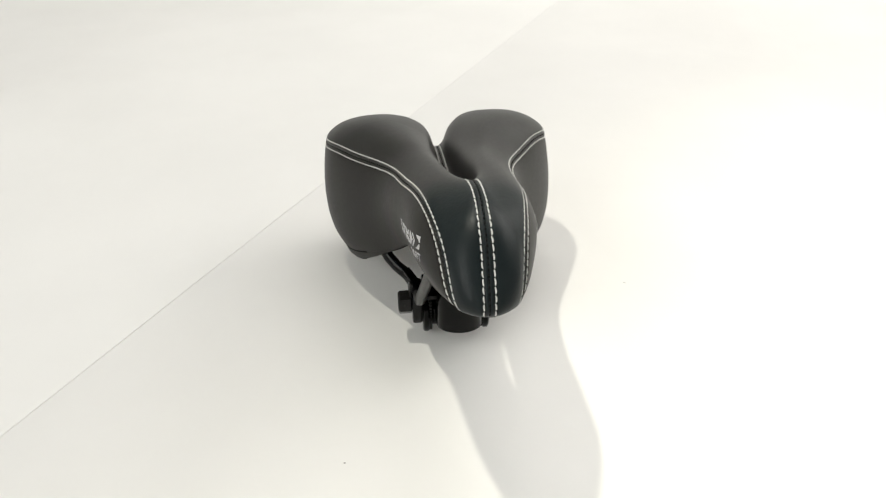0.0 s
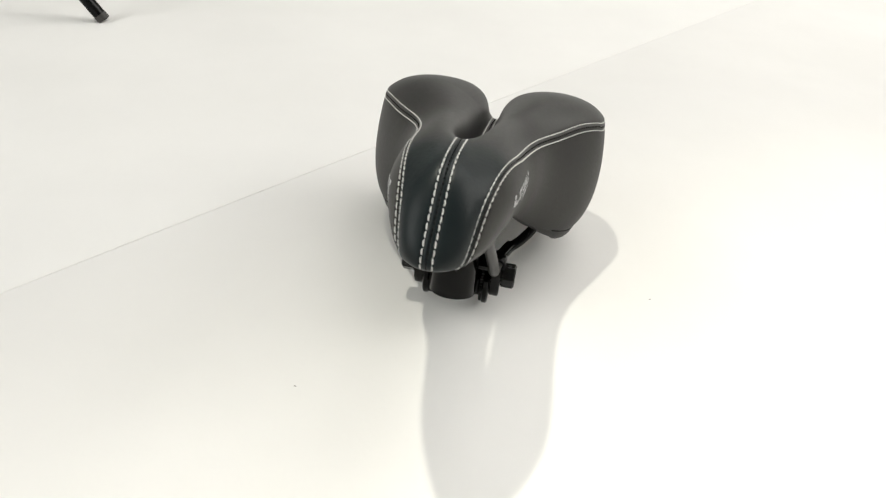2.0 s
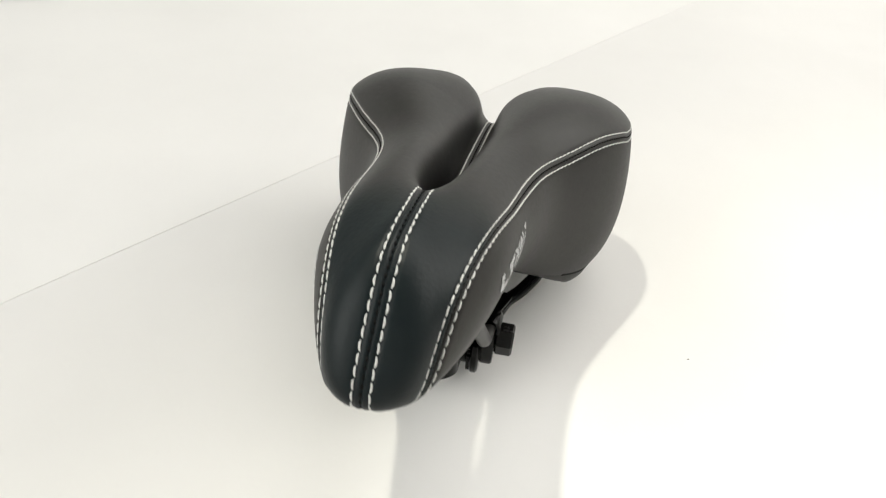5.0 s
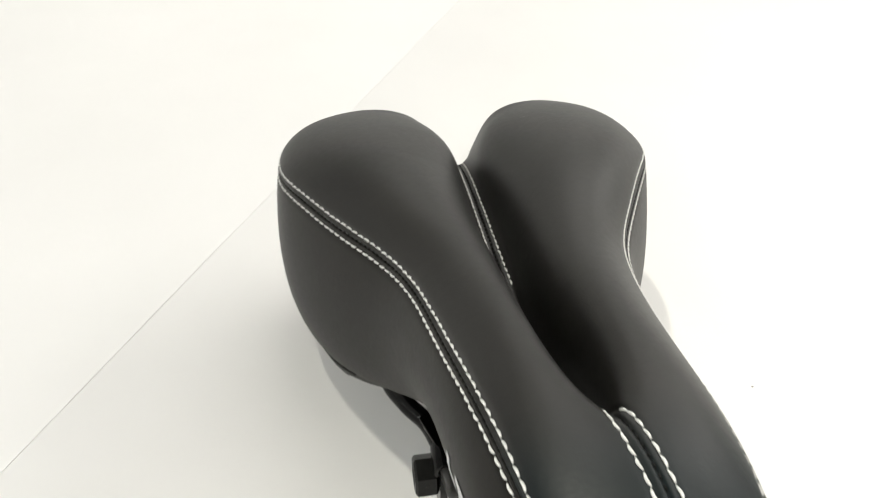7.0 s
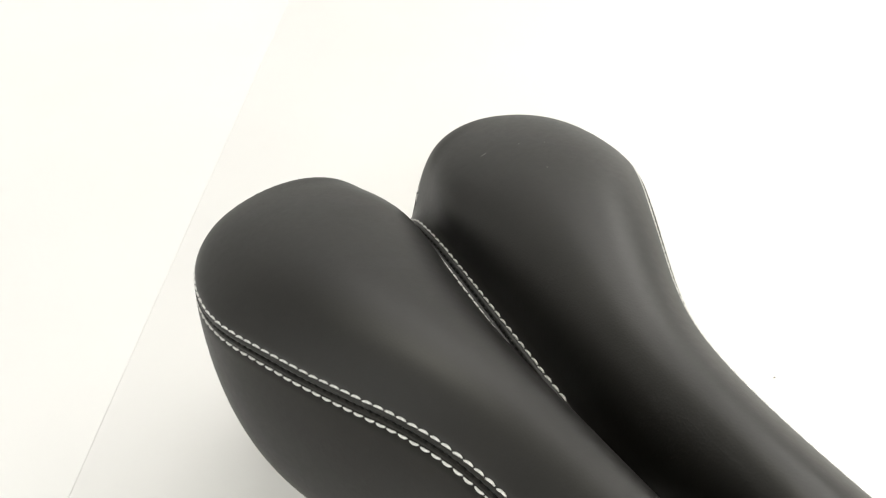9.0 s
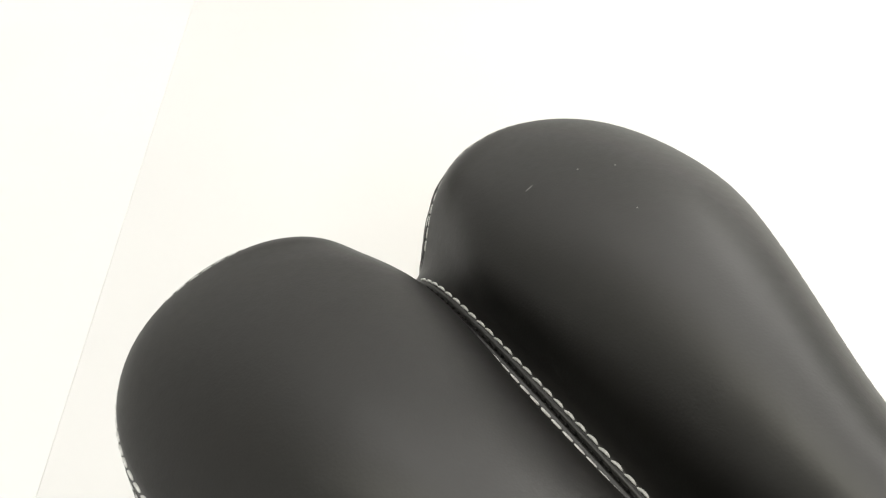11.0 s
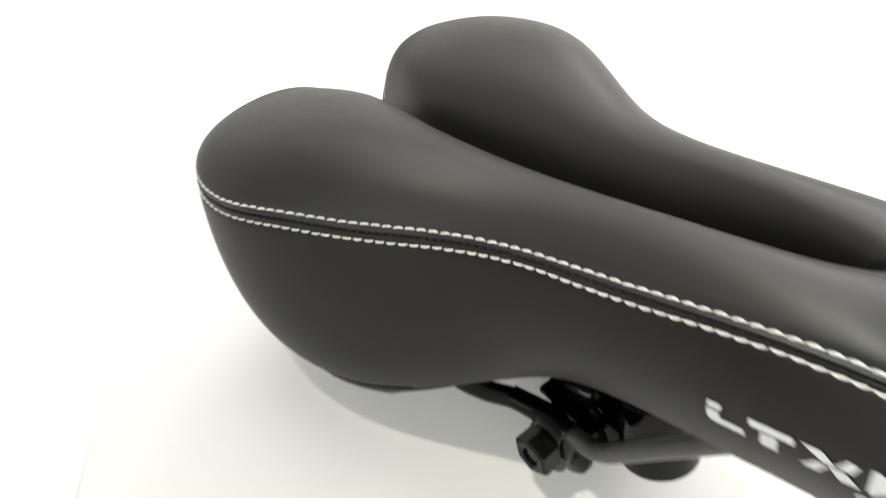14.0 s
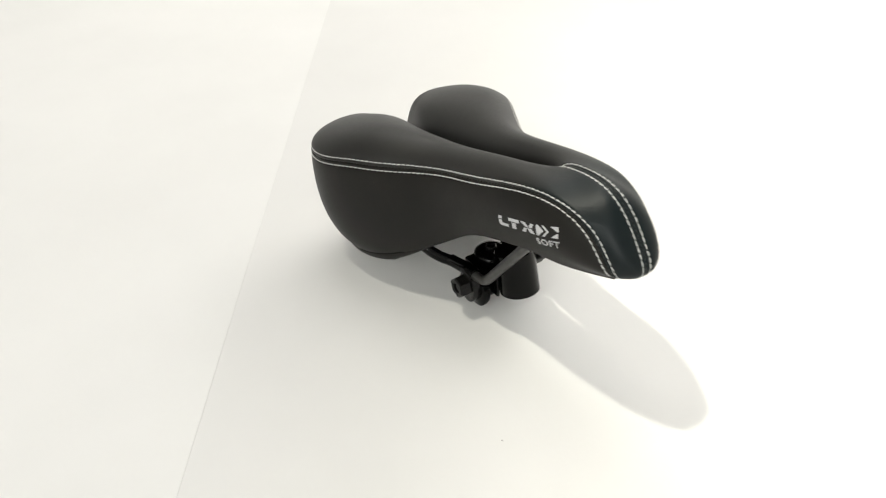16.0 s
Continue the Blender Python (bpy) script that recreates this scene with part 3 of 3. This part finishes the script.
MARKS = (
    ("print_mark", [mm((0, 0), (3.0, 0), (2.7, 2.2), (-0.2, 2.2)), mm((-0.3, 3.0), (2.6, 3.0), (2.5, 5.2), (-0.4, 6.2)), mm((2.5, 5.2), (8.0, 5.2), (8.0, 7.4), (0.8, 7.4), (-0.4, 6.2))]),
    ("print_mark", [mm((9.0, 0), (18.0, 0), (17.9, 2.2), (8.9, 2.2)), mm((11.6, 3.0), (15.0, 3.0), (14.8, 7.4), (11.4, 7.4))]),
    ("print_mark", [mm((19.4, 0), (23.0, 0), (25.6, 3.2), (23.4, 3.2)), mm((25.6, 3.2), (27.4, 0), (29.4, 0.4), (28.4, 3.2)), mm((19.6, 7.4), (22.2, 4.0), (24.4, 4.0), (22.6, 7.4)), mm((24.6, 4.0), (27.4, 4.0), (30.0, 7.4), (26.6, 7.4))]),
    ("print_arrow", [mm((31.4, 0.0), (32.6, 0.0), (36.4, 3.8), (32.4, 7.6), (31.2, 7.6))]),
    ("print_arrow", [mm((35.2, 0.0), (36.6, 0.0), (39.8, 3.8), (38.3, 3.8)), mm((38.3, 3.8), (39.8, 3.8), (36.6, 7.6), (35.0, 7.6))]),
    ("print_arrow", [mm((40.8, 0.0), (45.4, 0.0), (45.6, 3.3), (44.8, 3.3)), mm((44.6, 4.5), (45.4, 4.5), (45.2, 7.6), (40.8, 7.6))]),
)


def text_mesh(words, size):
    cu = bpy.data.curves.new("words", "FONT")
    cu.body, cu.size, cu.resolution_u = words, size, 3
    cu.space_character, cu.offset = 1.15, 0.00014
    ob = bpy.data.objects.new("words", cu)
    scene.collection.objects.link(ob)
    bpy.context.view_layer.update()
    me = bpy.data.meshes.new_from_object(ob.evaluated_get(bpy.context.evaluated_depsgraph_get()))
    bm = bmesh.new()
    bm.from_mesh(me)
    bpy.data.objects.remove(ob)
    bpy.data.meshes.remove(me)
    return bm


for flip in (False, True):
    for nm, loops in MARKS:
        print_patch(nm, loops, flip, panels["side", flip], "white printed shape")
    bm = text_mesh("SOFT", 0.0066)
    xs = [v.co.x for v in bm.verts]
    for v in bm.verts:
        v.co = Vector((0.0296 + (v.co.x - min(xs)) * 0.0162 / (max(xs) - min(xs)), 0.0146 - v.co.y, 0))
    lay_print("print_word", bm, flip, panels["side", flip], "white printed word SOFT")

# ---- rails and seat clamp ----
X_AXIS = Matrix.Rotation(math.pi / 2, 4, "Y")
BOLT = Vector((0, BOLT_Y, BOLT_Z))

for sx in (-1, 1):
    pts = [Vector((sx * x, y, z)) for x, y, z in RAIL_PATH]
    part("rail", tube(smooth_path(pts, 10), 0.0035), RAIL, saddle, "satin dark grey steel seat rail")
    pts = smooth_path([Vector((sx * x, y, z)) for x, y, z in STRUT_PATH], 10)
    part("strut", tube(pts, 0.0042, 16, 0.8), GLOSS, saddle, "gloss black rear end of the rail")

JAW = Vector((0, JAW_Y, JAW_Z))
clamp = part("seat_clamp", lathe([(0.0, -0.021), (0.0085, -0.021), (0.0095, -0.0195), (0.0095, 0.0195), (0.0085, 0.021), (0, 0.021)], Matrix.Translation(JAW) @ X_AXIS), GLOSS, saddle, "gloss black steel seat clamp")
# the sleeve for the seat post
ax = Vector(SLEEVE_TOP) - Vector(SLEEVE_LOW)
rot = ax.to_track_quat("Z", "Y").to_matrix().to_4x4()
ln, ro, ri = ax.length, SLEEVE_R, SLEEVE_R - 0.0026
part("sleeve", lathe([(ri, 0), (ro - 0.0006, 0), (ro, 0.0006), (ro, ln - 0.0006), (ro - 0.0006, ln), (0, ln), (0, ln - 0.002), (ri, ln - 0.002), (ri, 0)], Matrix.Translation(SLEEVE_LOW) @ rot, 64), GLOSS, clamp, "gloss black post sleeve")
# lugs that fold from the sleeve to the jaws
for sx in (-1, 1):
    bm = bmesh.new()
    box(bm, (sx * 0.0125 - 0.0014, JAW_Y - 0.018, JAW_Z + 0.001), (sx * 0.0125 + 0.0014, JAW_Y + 0.010, JAW_Z + 0.0222), 0.0013)
    part("lug", bm, GLOSS, clamp)
for sx in (-1, 1):
    turn = X_AXIS if sx > 0 else Matrix.Rotation(-math.pi / 2, 4, "Y")
    place, at_jaw = Matrix.Translation(BOLT) @ turn, Matrix.Translation(JAW) @ turn
    # toothed plate
    n = 40
    bm = bmesh.new()
    rings = []
    for x in (0.0162, 0.0178):
        rings.append([bm.verts.new(at_jaw @ Vector(((JAW_R - (0.0016 if k % 2 else 0.0010)) * math.cos(math.pi * k / n), (JAW_R - (0.0016 if k % 2 else 0.0010)) * math.sin(math.pi * k / n), x))) for k in range(2 * n)])
    for k in range(2 * n):
        j = (k + 1) % (2 * n)
        bm.faces.new((rings[0][k], rings[0][j], rings[1][j], rings[1][k]))
    bm.faces.new(rings[0][::-1])
    bm.faces.new(rings[1])
    bmesh.ops.recalc_face_normals(bm, faces=bm.faces)
    part("toothed_plate", bm, STEEL, clamp, smooth=False)
    part("jaw", lathe([(0, 0.0180), (JAW_R - 0.0009, 0.0180), (JAW_R, 0.0188), (JAW_R, 0.0212), (JAW_R - 0.0012, 0.0222), (0, 0.0222)], at_jaw, 48), GLOSS, clamp)
    part("boss", lathe([(0, 0.0220), (0.0088, 0.0220), (0.0088, 0.0262), (0.0080, 0.0276), (0.0062, 0.0284), (0, 0.0286)], Matrix.Translation(JAW.lerp(BOLT, 0.25)) @ turn, 40), STEEL, clamp)
    # the cheek between jaw and nut: round below, leaning forward, hooked over the rail above
    outline = [Vector((0, JAW_Y + 0.0092 * math.cos(a), JAW_Z + 0.0015 + 0.0092 * math.sin(a))) for a in (math.pi + math.pi * k / 14 for k in range(15))]
    outline += [Vector((0, y, z)) for y, z in ((0.0052, 0.0270), (0.0040, 0.0330), (0.0025, 0.0352), (-0.0098, 0.0340), (-0.0125, 0.0300), (-0.0128, 0.0240))]
    bm = bmesh.new()
    inner, outer = [[bm.verts.new(p + Vector((sx * x, 0, 0))) for p in outline] for x in (0.0224, 0.0288)]
    for k in range(len(outline)):
        j = (k + 1) % len(outline)
        bm.faces.new((inner[k], inner[j], outer[j], outer[k]))
    caps = [bm.faces.new(inner[::-1]), bm.faces.new(outer)]
    bmesh.ops.bevel(bm, geom=[e for f in caps for e in f.edges], offset=0.0011, segments=2, affect="EDGES", profile=0.5)
    bmesh.ops.recalc_face_normals(bm, faces=bm.faces)
    cheek = part("cheek", bm, STEEL, clamp)
    part("hook", strap((sx * 0.0256, 0, 0.0362), 0.0037, 0.0056, -0.55, math.pi + 0.55, -0.0098, 0.0016), GLOSS, cheek, "gloss black hook over the rail")
    # the tongue that lies on the rear end of the rail
    bm = bmesh.new()
    box(bm, (-0.0029, 0, -0.0009), (0.0029, 0.0145, 0.0011), 0.0006, Matrix.Translation((sx * 0.0262, 0.000, 0.0398)) @ Matrix.Rotation(-sx * radians(22), 4, "Z") @ Matrix.Rotation(radians(4), 4, "X"))
    part("tongue", bm, GLOSS, clamp)
    # lock nut with a round recess in its face
    nut = part("nut", lathe([(0.0050, 0.0352), (0.0050, 0.0376), (0.0056, 0.0382), (0.0070, 0.0382), (0.0083, 0.0372), (0.0083, 0.0300), (0.0070, 0.0290), (0, 0.0288)], place, 6, 0.3), STEEL, clamp, "black hexagonal lock nut", smooth=False)
    part("nut_collar", lathe([(0.0036, 0.0356), (0.0038, 0.0378), (0.0047, 0.0381), (0.0051, 0.0376), (0.0051, 0.0350), (0.0036, 0.0350)], place, 28), STEEL, nut)
    part("bolt_end", lathe([(0, 0.0369), (0.0026, 0.0369), (0.0033, 0.0361), (0.0033, 0.0250), (0, 0.0250)], place, 20), GLOSS, nut)
# top plate between the hooks, and the low round adjuster on it
bm = bmesh.new()
box(bm, (-0.0215, JAW_Y - 0.0125, 0.0352), (0.0215, JAW_Y + 0.0135, 0.0386), 0.0012)
part("top_plate", bm, GLOSS, clamp, "gloss black plate between the rails")
adjuster = part("adjuster", lathe([(0.0125, 0.0), (0.0125, 0.0012), (0.0112, 0.0032), (0.0070, 0.0048), (0.0050, 0.0052), (0, 0.0052)], Matrix.Translation((-0.003, JAW_Y + 0.006, 0.0384)), 40), GLOSS, clamp)
part("socket", lathe([(0.0046, 0.0), (0.0046, 0.0022), (0.0036, 0.0030), (0.0028, 0.0030), (0.0026, 0.0012), (0, 0.0012)], Matrix.Translation((-0.003, JAW_Y + 0.006, 0.0434)), 6), STEEL, adjuster, smooth=False)

# ---- tripod of the lamp ----
tripod = new("tripod")
tagged(tripod, "black metal tripod stand with round rubber feet, on the floor board", "tripod")
foot = Vector(FOOT) + Vector((0.004, -0.004, 0.0))
lean = Vector(LEG_WAY).normalized()
hub = foot + lean * 0.62
pole_x, pole_y = hub.x, hub.y
hub_out = Vector((foot.x - hub.x, foot.y - hub.y, 0))
for k in range(3):
    spin = Matrix.Rotation(2 * math.pi * k / 3, 4, "Z")
    f = Vector((pole_x, pole_y, 0)) + spin @ hub_out + Vector((0, 0, 0.0003))
    h = Vector((pole_x, pole_y, hub.z)) + (spin @ hub_out).normalized() * 0.012
    way = (h - f).normalized()
    q = way.to_track_quat("Z", "Y").to_matrix().to_4x4()
    leg = part("leg", lathe([(0, 0.004), (0.0079, 0.004), (0.0080, (h - f).length), (0, (h - f).length)], Matrix.Translation(f) @ q, 24), GLOSS, tripod, "black tubular leg")
    part("rubber_foot", lathe([(0, 0.0), (0.0070, 0.0), (0.0082, 0.0012), (0.0083, 0.0075), (0.0080, 0.0085), (0, 0.0085)], Matrix.Translation(f + way * 0.002) @ q, 24), PLASTIC, leg)
pole = Vector((pole_x, pole_y, hub.z - 0.06))
part("pole", tube([pole, pole.lerp(LAMP + Vector((0.0, 0.0, -0.16)), 0.5), LAMP + Vector((0, 0, -0.14))], 0.009), GLOSS, tripod)
part("hub", lathe([(0, -0.03), (0.018, -0.03), (0.02, -0.02), (0.02, 0.02), (0.014, 0.03), (0, 0.03)], Matrix.Translation((pole_x, pole_y, hub.z))), PLASTIC, tripod)

# ---- lint on the saddle and dust on the sheet ----
LINT = ((0.0290, 0.1245, 0.0016, 0.00022, -0.5), (0.0415, 0.1205, 0.0004, 0.0003, 0.3), (0.0490, 0.1150, 0.0004, 0.0003, 0.9), (0.0390, 0.0985, 0.0003, 0.00025, 0.2))
top_tree = BVHTree.FromPolygons([tuple(p) for p in lay(PAN[False]["top_skin"]).reshape(-1, 3)], [(i * 60 + j, i * 60 + j + 1, (i + 1) * 60 + j + 1, (i + 1) * 60 + j) for i in range(NU - 1) for j in range(59)])
for x, y, half, r, turn in LINT:
    hit, nrm = top_tree.ray_cast(Vector((x, y, 0.3)), Vector((0, 0, -1)))[:2]
    if hit:
        bm = bmesh.new()
        q = (nrm if nrm.z > 0 else -nrm).to_track_quat("Z", "Y").to_matrix().to_4x4()
        bmesh.ops.create_icosphere(bm, subdivisions=1, radius=1.0, matrix=Matrix.Translation(hit) @ q @ Matrix.Rotation(turn, 4, "Z") @ Matrix.Diagonal((half, r, r * 0.6, 1)))
        tagged(part("lint", bm, LINT_GREY, None), "tiny pale fibre of lint lying on the black leather", "lint", "lint specks")

for x, y, r in DUST:
    bm = bmesh.new()
    bmesh.ops.create_icosphere(bm, subdivisions=1, radius=r, matrix=Matrix.Translation((x, y, r * 0.3)) @ Matrix.Diagonal((1.6, 0.7, 0.5, 1)))
    tagged(part("dust_speck", bm, FLECK, None), "tiny dark dust speck lying on the white paper", "dust", "dust specks")
